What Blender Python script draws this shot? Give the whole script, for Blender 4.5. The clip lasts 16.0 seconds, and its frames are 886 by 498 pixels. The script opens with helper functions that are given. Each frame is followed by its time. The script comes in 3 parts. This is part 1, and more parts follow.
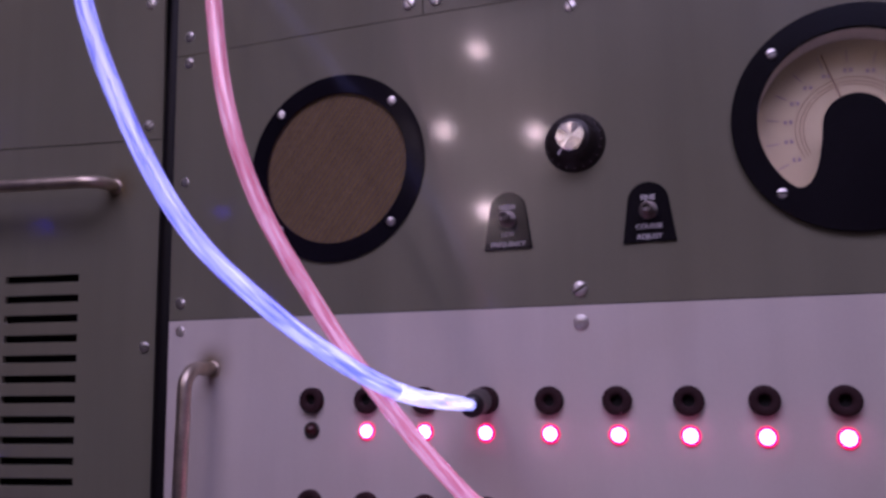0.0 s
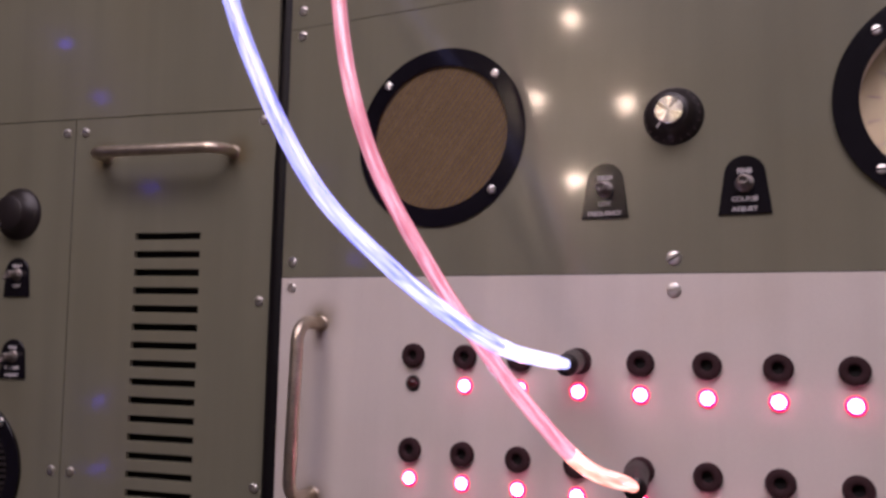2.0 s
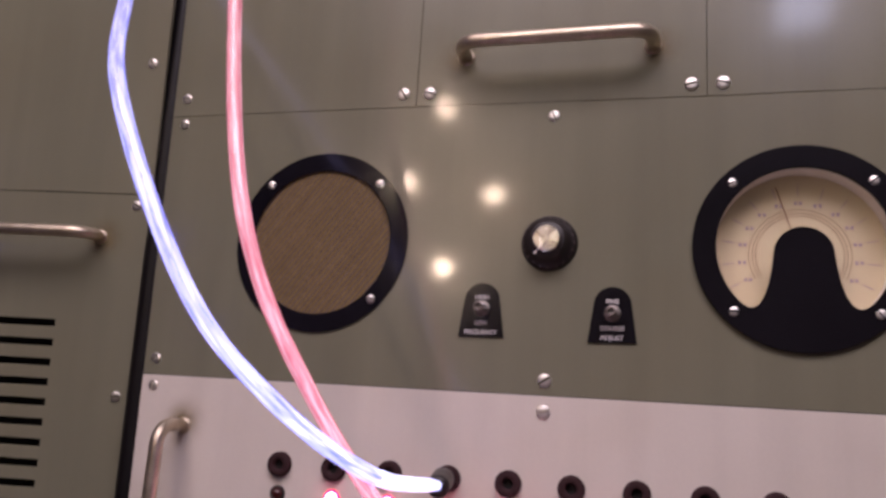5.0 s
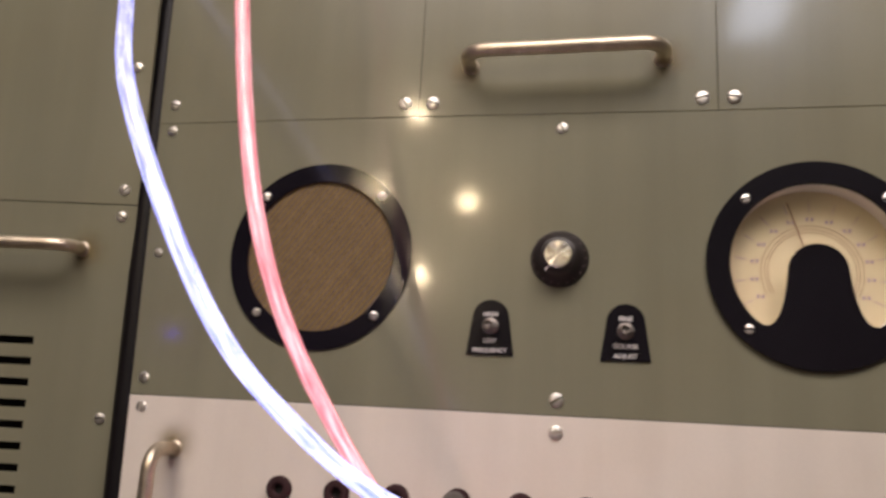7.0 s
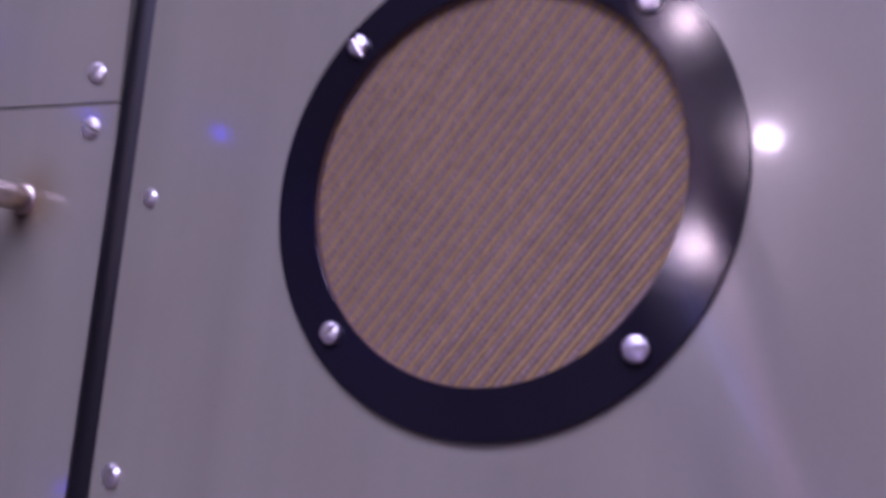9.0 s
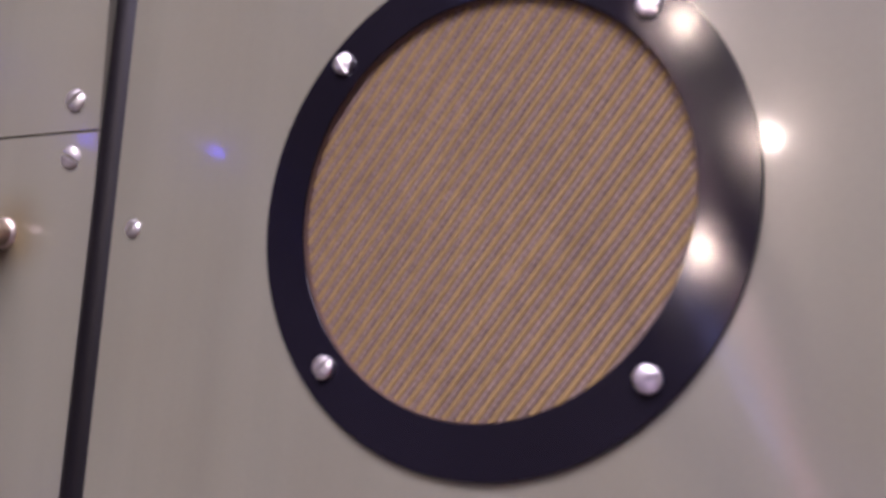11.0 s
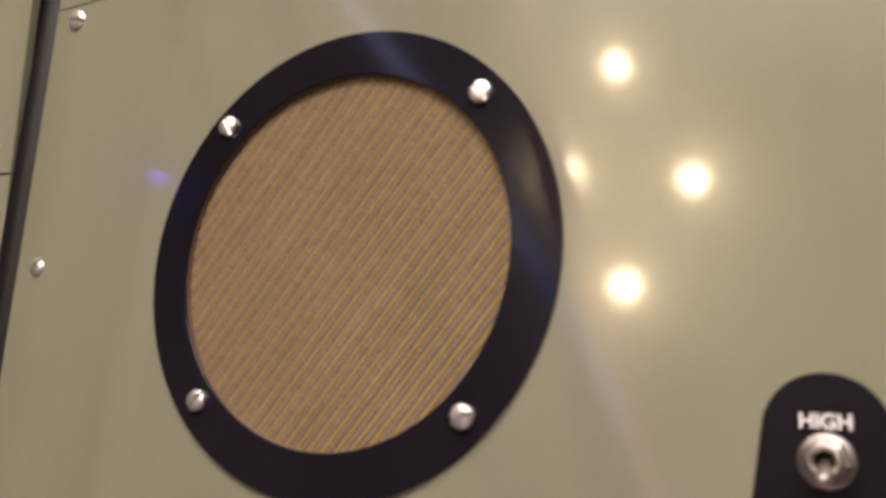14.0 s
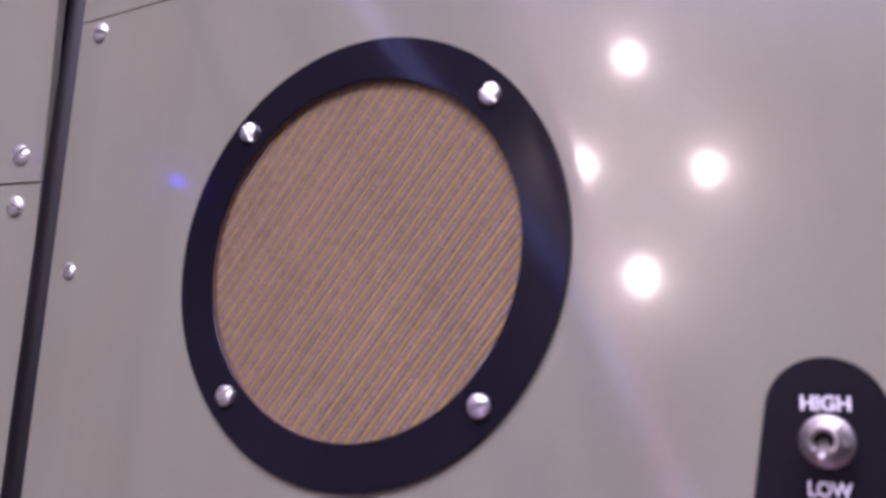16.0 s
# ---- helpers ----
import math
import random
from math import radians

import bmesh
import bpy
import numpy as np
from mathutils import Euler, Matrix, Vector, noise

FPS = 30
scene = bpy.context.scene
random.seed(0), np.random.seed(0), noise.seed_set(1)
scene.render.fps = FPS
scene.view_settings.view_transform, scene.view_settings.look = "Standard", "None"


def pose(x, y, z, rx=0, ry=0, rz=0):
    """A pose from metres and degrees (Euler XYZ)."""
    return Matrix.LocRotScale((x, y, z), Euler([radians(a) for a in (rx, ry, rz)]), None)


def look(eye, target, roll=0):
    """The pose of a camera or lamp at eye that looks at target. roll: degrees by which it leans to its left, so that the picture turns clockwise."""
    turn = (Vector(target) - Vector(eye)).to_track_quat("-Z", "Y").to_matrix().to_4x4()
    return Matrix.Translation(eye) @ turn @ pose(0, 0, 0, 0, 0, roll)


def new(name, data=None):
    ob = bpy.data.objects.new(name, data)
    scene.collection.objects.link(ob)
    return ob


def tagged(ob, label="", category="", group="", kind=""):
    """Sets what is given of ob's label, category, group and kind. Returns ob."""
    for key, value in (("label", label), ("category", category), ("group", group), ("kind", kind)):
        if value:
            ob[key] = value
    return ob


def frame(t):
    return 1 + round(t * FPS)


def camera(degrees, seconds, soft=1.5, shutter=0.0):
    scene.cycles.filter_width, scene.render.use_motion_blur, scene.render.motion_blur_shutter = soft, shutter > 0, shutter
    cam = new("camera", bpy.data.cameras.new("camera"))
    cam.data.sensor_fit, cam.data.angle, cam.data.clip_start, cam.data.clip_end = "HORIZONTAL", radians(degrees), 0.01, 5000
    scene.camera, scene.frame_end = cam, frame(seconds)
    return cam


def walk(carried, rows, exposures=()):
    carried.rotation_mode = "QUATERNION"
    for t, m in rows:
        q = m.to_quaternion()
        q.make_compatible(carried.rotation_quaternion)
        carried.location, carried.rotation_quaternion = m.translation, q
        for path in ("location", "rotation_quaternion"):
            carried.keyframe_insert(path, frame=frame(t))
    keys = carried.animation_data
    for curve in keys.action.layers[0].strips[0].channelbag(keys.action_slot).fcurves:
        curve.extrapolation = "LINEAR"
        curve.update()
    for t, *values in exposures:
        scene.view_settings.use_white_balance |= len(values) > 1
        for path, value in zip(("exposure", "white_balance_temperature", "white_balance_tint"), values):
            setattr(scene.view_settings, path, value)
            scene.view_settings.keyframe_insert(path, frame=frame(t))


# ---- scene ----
cam = camera(56.5, 16.0, soft=3.0, shutter=0.4)
# focus on the panels from arm's length; close views go a little soft
cam.data.dof.use_dof, cam.data.dof.focus_distance, cam.data.dof.aperture_fstop = True, 0.43, 26.0
PATH = [
    (0, (0.074, -0.389, 1.299), (-0.606, 1.458, 1.654), -0.3),
    (0.5, (0.076, -0.376, 1.298), (-0.602, 1.476, 1.626), 0.0),
    (1, (0.069, -0.382, 1.301), (-0.654, 1.454, 1.628), -0.2),
    (1.5, (0.067, -0.403, 1.301), (-0.716, 1.417, 1.58), 1.3),
    (2, (0.074, -0.414, 1.294), (-0.791, 1.368, 1.569), 2.0),
    (2.5, (0.074, -0.414, 1.292), (-0.759, 1.376, 1.61), 2.8),
    (3, (0.081, -0.419, 1.298), (-0.69, 1.395, 1.634), 2.9),
    (3.5, (0.091, -0.438, 1.302), (-0.674, 1.368, 1.696), 3.5),
    (3.7, (0.095, -0.437, 1.303), (-0.655, 1.359, 1.762), 4.2),
    (5.8, (0.042, -0.423, 1.327), (-0.392, 1.482, 1.752), 3.2),
    (6, (0.04, -0.425, 1.327), (-0.383, 1.474, 1.79), 3.3),
    (6.5, (0.042, -0.424, 1.333), (-0.357, 1.483, 1.785), 2.7),
    (7, (0.032, -0.422, 1.329), (-0.393, 1.481, 1.773), 3.1),
    (7.5, (-0.01, -0.365, 1.351), (-0.379, 1.552, 1.786), 1.2),
    (8, (-0.024, -0.271, 1.37), (-0.765, 1.539, 1.784), -0.0),
    (8.5, (-0.031, -0.188, 1.381), (-0.96, 1.511, 1.882), 3.8),
    (9, (-0.055, -0.144, 1.379), (-1.051, 1.554, 1.735), 4.9),
    (9.2, (-0.057, -0.133, 1.39), (-1.027, 1.59, 1.692), 2.8),
    (11.3, (-0.059, -0.136, 1.384), (-1.061, 1.553, 1.763), 3.0),
    (11.5, (-0.06, -0.136, 1.386), (-1.054, 1.561, 1.749), 2.7),
    (12, (-0.058, -0.134, 1.385), (-1.081, 1.54, 1.774), 3.0),
    (12.5, (-0.05, -0.134, 1.385), (-1.05, 1.549, 1.792), 3.3),
    (13, (-0.042, -0.142, 1.391), (-1.02, 1.551, 1.81), 3.3),
    (13.5, (-0.035, -0.147, 1.392), (-0.966, 1.579, 1.782), 3.2),
    (14, (-0.028, -0.145, 1.387), (-0.941, 1.58, 1.825), 3.7),
    (14.5, (-0.02, -0.15, 1.391), (-0.922, 1.582, 1.826), 3.5),
    (15, (-0.019, -0.148, 1.39), (-0.919, 1.581, 1.836), 3.8),
    (15.5, (-0.02, -0.153, 1.391), (-0.946, 1.565, 1.825), 2.9),
    (16, (-0.024, -0.151, 1.386), (-0.976, 1.557, 1.809), 2.7),
]
LIGHTING = [
    (0.0, -1.68, 5040, 62), (0.6, -1.28, 5040, 60), (1.0, -1.08, 5430, 44), (2.0, -0.95, 5720, 37), (2.6, -1.03, 5820, 38), (3.5, -1.13, 5040, 48), (5.8, -0.63, 6210, 31), (6.5, -0.55, 6210, 31),
    (7.2, -0.44, 6300, 14), (8.0, -0.53, 5090, 34), (8.5, -0.36, 4850, 52), (9.2, -0.06, 4680, 68), (11.5, 0.39, 5340, 37), (12.5, 0.32, 4820, 60),
    (13.5, 0.38, 6010, 20), (14.5, 0.5, 6400, 14), (15.2, 0.48, 5630, 24), (16.0, 0.53, 5000, 48),
]
walk(cam, [(t, look(eye, target, roll)) for t, eye, target, roll in PATH], LIGHTING)

# ---- world and lights ----
world = bpy.data.worlds.new("world")
scene.world = world
world.use_nodes = True
world.node_tree.nodes["Background"].inputs[0].default_value = (0.5, 0.48, 0.46, 1)
world.node_tree.nodes["Background"].inputs[1].default_value = 0.05


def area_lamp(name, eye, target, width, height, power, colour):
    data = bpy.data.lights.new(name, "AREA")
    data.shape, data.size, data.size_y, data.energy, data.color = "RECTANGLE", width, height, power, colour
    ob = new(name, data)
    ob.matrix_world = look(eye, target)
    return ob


# unseen fill light at ceiling height, added to brighten the panels evenly
area_lamp("ceiling_fill_light", (0.15, -0.98, 2.52), (0.15, -0.8, 0), 1.6, 0.85, 52, (1.0, 0.88, 0.76))

# ---- materials ----


def material(name, colour, rough=0.5, metal=0.0, vary=0.12, grain=0.0, grain_size=900, blotch=9, dirt=None, dirt_amount=0.0,
             coat=0.0, coat_rough=0.05, specular=0.5, wave=0.0, random_piece=0.0, smear=0.0):
    """A painted, metal or plastic surface: blotches and grain in colour, roughness and relief."""
    mat = bpy.data.materials.new(name)
    mat.use_nodes = True
    nt = mat.node_tree
    n, link = nt.nodes, nt.links.new
    b = n["Principled BSDF"]
    pos = n.new("ShaderNodeTexCoord").outputs["Object"]

    def noise_node(scale, detail=4, rough_n=0.55):
        node = n.new("ShaderNodeTexNoise")
        node.inputs["Scale"].default_value, node.inputs["Detail"].default_value, node.inputs["Roughness"].default_value = scale, detail, rough_n
        link(pos, node.inputs["Vector"])
        return node.outputs["Fac"]

    def ramp(fac, lo, hi, a, c):
        node = n.new("ShaderNodeMapRange")
        node.interpolation_type = "SMOOTHSTEP"
        for k, v in zip(("From Min", "From Max", "To Min", "To Max"), (lo, hi, a, c)):
            node.inputs[k].default_value = v
        link(fac, node.inputs["Value"])
        return node.outputs["Result"]

    def mul(col, fac):
        node = n.new("ShaderNodeMix")
        node.data_type, node.blend_type = "RGBA", "MULTIPLY"
        node.inputs["Factor"].default_value = 1
        comb = n.new("ShaderNodeCombineColor")
        for i in range(3):
            link(fac, comb.inputs[i])
        link(col, node.inputs["A"])
        link(comb.outputs[0], node.inputs["B"])
        return node.outputs["Result"]

    rgb = n.new("ShaderNodeRGB")
    rgb.outputs[0].default_value = (*colour, 1)
    col = mul(rgb.outputs[0], ramp(noise_node(blotch), 0.3, 0.7, 1 - vary, 1 + vary))
    col = mul(col, ramp(noise_node(grain_size, 2), 0.3, 0.7, 1 - vary * 0.5, 1 + vary * 0.5))
    if smear:
        drag = n.new("ShaderNodeMapping")
        drag.inputs["Scale"].default_value = (38, 38, 2.2)
        link(pos, drag.inputs["Vector"])
        wipe = n.new("ShaderNodeTexNoise")
        wipe.inputs["Scale"].default_value, wipe.inputs["Detail"].default_value = 1.0, 4
        link(drag.outputs["Vector"], wipe.inputs["Vector"])
        col = mul(col, ramp(wipe.outputs["Fac"], 0.3, 0.7, 1 - smear, 1 + smear))
    if random_piece:
        geo = n.new("ShaderNodeNewGeometry")
        col = mul(col, ramp(geo.outputs["Random Per Island"], 0, 1, 1 - random_piece, 1 + random_piece))
    if dirt:
        mix = n.new("ShaderNodeMix")
        mix.data_type = "RGBA"
        link(ramp(noise_node(blotch * 1.4, 3, 0.5), 0.4, 0.85, 0, dirt_amount), mix.inputs["Factor"])
        link(col, mix.inputs["A"])
        mix.inputs["B"].default_value = (*dirt, 1)
        col = mix.outputs["Result"]
    link(col, b.inputs["Base Color"])
    b.inputs["Metallic"].default_value = metal
    b.inputs["Specular IOR Level"].default_value = specular
    link(ramp(noise_node(blotch * 3, 3), 0.25, 0.75, max(rough - 0.015, 0.02), rough + 0.015), b.inputs["Roughness"])
    b.inputs["Coat Weight"].default_value, b.inputs["Coat Roughness"].default_value = coat, coat_rough
    normal = None
    for scale, depth in ((grain_size, grain), (14, wave)):
        if depth:
            bump = n.new("ShaderNodeBump")
            bump.inputs["Strength"].default_value, bump.inputs["Distance"].default_value = 1.0, depth
            link(noise_node(scale, 2), bump.inputs["Height"])
            if normal:
                link(normal, bump.inputs["Normal"])
            normal = bump.outputs["Normal"]
    if normal:
        link(normal, b.inputs["Normal"])
        if coat:
            link(normal, b.inputs["Coat Normal"])
    return mat


def glowing(name, colour, strength, streak=0.0, base=(0.8, 0.8, 0.8), dim=None, reach=0.0):
    """A lit lens or light tube under clear plastic, with streaks of fibre where asked."""
    mat = bpy.data.materials.new(name)
    mat.use_nodes = True
    n, link = mat.node_tree.nodes, mat.node_tree.links.new
    b = n["Principled BSDF"]
    b.inputs["Base Color"].default_value = (*base, 1)
    b.inputs["Roughness"].default_value = 0.25
    b.inputs["Coat Weight"].default_value, b.inputs["Coat Roughness"].default_value = 1.0, 0.05
    b.inputs["Emission Color"].default_value = (*colour, 1)
    b.inputs["Emission Strength"].default_value = strength
    if streak:
        uv = n.new("ShaderNodeTexCoord")
        sep = n.new("ShaderNodeMapping")
        sep.inputs["Scale"].default_value = (0.4, 8, 1)
        sep.inputs["Rotation"].default_value = (0, 0, 0.12)
        link(uv.outputs["UV"], sep.inputs["Vector"])
        tex = n.new("ShaderNodeTexNoise")
        tex.inputs["Scale"].default_value, tex.inputs["Detail"].default_value, tex.inputs["Roughness"].default_value = 1.0, 5, 0.65
        link(sep.outputs["Vector"], tex.inputs["Vector"])
        rng = n.new("ShaderNodeMapRange")
        for k, v in zip(("From Min", "From Max", "To Min", "To Max"), (0.32, 0.68, strength * (1 - streak), strength * (1 + streak))):
            rng.inputs[k].default_value = v
        link(tex.outputs["Fac"], rng.inputs["Value"])
        link(rng.outputs["Result"], b.inputs["Emission Strength"])
        if reach:
            # the fibres leak more light near the lit end; u runs along the tube in centimetres
            along, lift, boost = (n.new("ShaderNode" + k) for k in ("SeparateXYZ", "MapRange", "Math"))
            lift.interpolation_type, boost.operation = "SMOOTHSTEP", "MULTIPLY"
            for k, v in zip(("From Min", "From Max", "To Min", "To Max"), (reach - 38, reach, 0.62, 2.3)):
                lift.inputs[k].default_value = v
            link(uv.outputs["UV"], along.inputs[0])
            link(along.outputs["X"], lift.inputs["Value"])
            link(rng.outputs["Result"], boost.inputs[0])
            link(lift.outputs["Result"], boost.inputs[1])
            link(boost.outputs[0], b.inputs["Emission Strength"])
        tint = n.new("ShaderNodeMix")
        tint.data_type = "RGBA"
        tint.inputs["A"].default_value, tint.inputs["B"].default_value = (*(dim or colour), 1), (*colour, 1)
        sharp = n.new("ShaderNodeMapRange")
        for k, v in zip(("From Min", "From Max", "To Min", "To Max"), (0.4, 0.6, 0, 1)):
            sharp.inputs[k].default_value = v
        link(tex.outputs["Fac"], sharp.inputs["Value"])
        link(sharp.outputs["Result"], tint.inputs["Factor"])
        link(tint.outputs["Result"], b.inputs["Emission Color"])
        bump = n.new("ShaderNodeBump")
        bump.inputs["Distance"].default_value = 0.0006
        link(tex.outputs["Fac"], bump.inputs["Height"])
        link(bump.outputs["Normal"], b.inputs["Normal"])
    return mat


OLIVE = material("olive_grey_enamel", (0.196, 0.194, 0.137), 0.24, dirt=(0.17, 0.135, 0.07), dirt_amount=0.22, smear=0.06, vary=0.025, coat=0.6, coat_rough=0.085)
WHITE = material("cream_white_enamel", (0.69, 0.635, 0.575), 0.42, dirt=(0.5, 0.42, 0.31), dirt_amount=0.3, smear=0.04, vary=0.025, coat=0.25, coat_rough=0.16)
BLACK = material("black_gloss_plastic", (0.008, 0.007, 0.01), 0.2, vary=0.2, grain=0.00001, specular=0.4)
RING_GLOSS = material("black_gloss_lacquer", (0.008, 0.007, 0.011), 0.13, vary=0.2, specular=0.4)
BAKELITE = material("black_bakelite", (0.016, 0.012, 0.012), 0.42, vary=0.2, grain=0.00002)
RUBBER = material("black_rubber", (0.005, 0.004, 0.005), 0.45, vary=0.2, specular=0.25)
NICKEL = material("worn_nickel", (0.62, 0.55, 0.44), 0.42, metal=1.0, vary=0.15, grain=0.00002, blotch=60, dirt=(0.4, 0.3, 0.17), dirt_amount=0.35)
STEEL = material("bright_screw_steel", (0.78, 0.76, 0.72), 0.42, metal=1.0, vary=0.12, blotch=200)
DIAL = material("aged_cream_dial", (0.6, 0.51, 0.33), 0.6, vary=0.05, dirt=(0.5, 0.38, 0.25), dirt_amount=0.3, blotch=25)
CUP = material("pale_dial_rim", (0.72, 0.66, 0.62), 0.5, vary=0.05)
INK = material("violet_ink", (0.37, 0.29, 0.32), 0.7, vary=0.1)
FAINT_INK = material("faint_worn_ink", (0.11, 0.075, 0.075), 0.6, vary=0.2)
BROWN_INK = material("brown_ink", (0.26, 0.17, 0.1), 0.7, vary=0.1)
# near-black that stands in for the shade inside openings
INSIDE_SHADE = material("painted_inside_shade", (0.006, 0.005, 0.005), 0.8, vary=0.1)
PRINT = material("white_print", (0.62, 0.6, 0.6), 0.5, vary=0.05)
CLOTH = material("gold_speaker_cloth", (0.258, 0.18, 0.068), 0.9, vary=0.08, grain=0.0001, grain_size=1500, blotch=500, specular=0.2, random_piece=0.04)
CLOTH_MAUVE = material("mauve_speaker_cloth", (0.194, 0.146, 0.11), 0.9, vary=0.12, grain=0.00012, grain_size=1500, blotch=500, specular=0.25, random_piece=0.04)
CLOTH_MAUVE_BEADS = CLOTH_MAUVE.node_tree
bead_at, bead_turn, bead_wave = (CLOTH_MAUVE_BEADS.nodes.new("ShaderNode" + k) for k in ("TexCoord", "Mapping", "TexWave"))
bead_turn.inputs["Rotation"].default_value = (0, radians(52), 0)
bead_wave.wave_type, bead_wave.bands_direction = "BANDS", "X"
bead_wave.inputs["Scale"].default_value, bead_wave.inputs["Distortion"].default_value, bead_wave.inputs["Detail Scale"].default_value = 224.0, 1.2, 40
bead_mix = CLOTH_MAUVE_BEADS.nodes.new("ShaderNodeMix")
bead_mix.data_type, bead_mix.blend_type = "RGBA", "MULTIPLY"
bead_mix.inputs["Factor"].default_value = 1.0
bead_tone = CLOTH_MAUVE_BEADS.nodes.new("ShaderNodeMix")
bead_tone.data_type = "RGBA"
bead_tone.inputs["A"].default_value, bead_tone.inputs["B"].default_value = (0.88, 0.86, 0.86, 1), (1.12, 1.12, 1.16, 1)
bead_old = CLOTH_MAUVE_BEADS.nodes["Principled BSDF"].inputs["Base Color"].links[0].from_socket
for a, b in ((bead_at.outputs["Object"], bead_turn.inputs["Vector"]), (bead_turn.outputs["Vector"], bead_wave.inputs["Vector"]), (bead_wave.outputs["Fac"], bead_tone.inputs["Factor"]),
             (bead_old, bead_mix.inputs["A"]), (bead_tone.outputs["Result"], bead_mix.inputs["B"]), (bead_mix.outputs["Result"], CLOTH_MAUVE_BEADS.nodes["Principled BSDF"].inputs["Base Color"])):
    CLOTH_MAUVE_BEADS.links.new(a, b)
CLOTH_BACK = material("dark_cloth_ground", (0.125, 0.083, 0.06), 0.9, vary=0.2, grain_size=1500, specular=0.2)
FRAME = material("grey_rack_steel", (0.12, 0.12, 0.1), 0.5, vary=0.08)
WALLPAINT = material("warm_wall_paint", (0.27, 0.22, 0.18), 0.8, vary=0.06, grain=0.0004, grain_size=120, blotch=1.2)
CEILPAINT = material("ceiling_paint", (0.7, 0.67, 0.62), 0.85, vary=0.04, blotch=1.2)
FLOORCLOTH = material("grey_brown_carpet", (0.16, 0.13, 0.11), 0.95, vary=0.2, grain=0.002, grain_size=300, blotch=2)
LED_ON = glowing("lit_red_lens", (1.0, 0.3, 0.4), 34.0, base=(0.5, 0.02, 0.03))
JACK_PLASTIC = material("dark_brown_jack_plastic", (0.036, 0.016, 0.018), 0.75, vary=0.15, specular=0.2)
LED_RIM = glowing("glowing_red_rim", (1.0, 0.0, 0.07), 6.0, base=(0.4, 0.01, 0.03))
LED_OFF = material("unlit_red_lens", (0.045, 0.006, 0.007), 0.25, vary=0.1, coat=0.5)
TUBE_WHITE = glowing("white_light_core", (0.9, 0.94, 1.0), 1.1, 0.6, base=(0.25, 0.25, 0.3), dim=(0.34, 0.42, 1.0), reach=59)
TUBE_PINK = glowing("pink_light_core", (1.0, 0.66, 0.66), 0.78, 0.55, base=(0.35, 0.2, 0.2), dim=(0.85, 0.28, 0.36), reach=67)


def clear_sleeve(name, tint, glow, strength):
    """Soft clear plastic that the light inside tints."""
    mat = bpy.data.materials.new(name)
    mat.use_nodes = True
    b = mat.node_tree.nodes["Principled BSDF"]
    b.inputs["Base Color"].default_value = (*tint, 1)
    b.inputs["Transmission Weight"].default_value, b.inputs["Roughness"].default_value, b.inputs["IOR"].default_value = 1.0, 0.12, 1.3
    b.inputs["Emission Color"].default_value, b.inputs["Emission Strength"].default_value = (*glow, 1), strength
    return mat


SLEEVE_WHITE = clear_sleeve("bluish_clear_sleeve", (0.85, 0.88, 1.0), (0.22, 0.22, 1.0), 0.36)
SLEEVE_PINK = clear_sleeve("pinkish_clear_sleeve", (1.0, 0.8, 0.8), (1.0, 0.2, 0.25), 0.22)
TIP_WHITE = glowing("white_tube_end", (0.9, 0.93, 1.0), 4.2, 0.5, dim=(0.5, 0.58, 1.0))
TIP_RED = glowing("orange_red_tube_end", (1.0, 0.52, 0.34), 5.0, 0.5, dim=(1.0, 0.22, 0.11))
BLUE_LAMP = glowing("blue_lamp_glow", (0.06, 0.05, 1.0), 45.0)
COOL_TUBE = glowing("cool_white_diffuser", (0.8, 0.88, 1.0), 16.0)
BULB = glowing("warm_bulb", (1.0, 0.79, 0.45), 430.0)

DULL = material("dull_switch_metal", (0.33, 0.3, 0.28), 0.46, metal=1.0, vary=0.15, blotch=200)

SPUN = bpy.data.materials.new("spun_aluminium")
SPUN.use_nodes = True
spun_b = SPUN.node_tree.nodes["Principled BSDF"]
spun_b.inputs["Base Color"].default_value = (0.75, 0.73, 0.69, 1)
spun_b.inputs["Metallic"].default_value, spun_b.inputs["Roughness"].default_value, spun_b.inputs["Anisotropic"].default_value = 1, 0.27, 0.5
spun_t = SPUN.node_tree.nodes.new("ShaderNodeTangent")
spun_t.direction_type, spun_t.axis = "RADIAL", "Y"
spun_b.inputs["Anisotropic Rotation"].default_value = 0.25
SPUN.node_tree.links.new(spun_t.outputs[0], spun_b.inputs["Tangent"])

GLASS = bpy.data.materials.new("clear_dial_glass")
GLASS.use_nodes = True
glass_b = GLASS.node_tree.nodes["Principled BSDF"]
glass_b.inputs["Transmission Weight"].default_value, glass_b.inputs["Roughness"].default_value, glass_b.inputs["IOR"].default_value = 1, 0.02, 1.45

STAIN = bpy.data.materials.new("brown_tarnish_stain")
STAIN.use_nodes = True
st_n, st_link = STAIN.node_tree.nodes, STAIN.node_tree.links.new
st_b = st_n["Principled BSDF"]
st_b.inputs["Base Color"].default_value, st_b.inputs["Roughness"].default_value = (0.23, 0.17, 0.065, 1), 0.5
st_pos, st_map, st_grad, st_tex = st_n.new("ShaderNodeTexCoord"), st_n.new("ShaderNodeMapping"), st_n.new("ShaderNodeTexGradient"), st_n.new("ShaderNodeTexNoise")
st_map.inputs["Scale"].default_value = (58, 58, 58)
st_grad.gradient_type, st_tex.inputs["Scale"].default_value, st_tex.inputs["Detail"].default_value = "QUADRATIC_SPHERE", 70, 3
st_mul, st_half = st_n.new("ShaderNodeMath"), st_n.new("ShaderNodeMath")
st_mul.operation = st_half.operation = "MULTIPLY"
st_half.inputs[1].default_value = 1.5
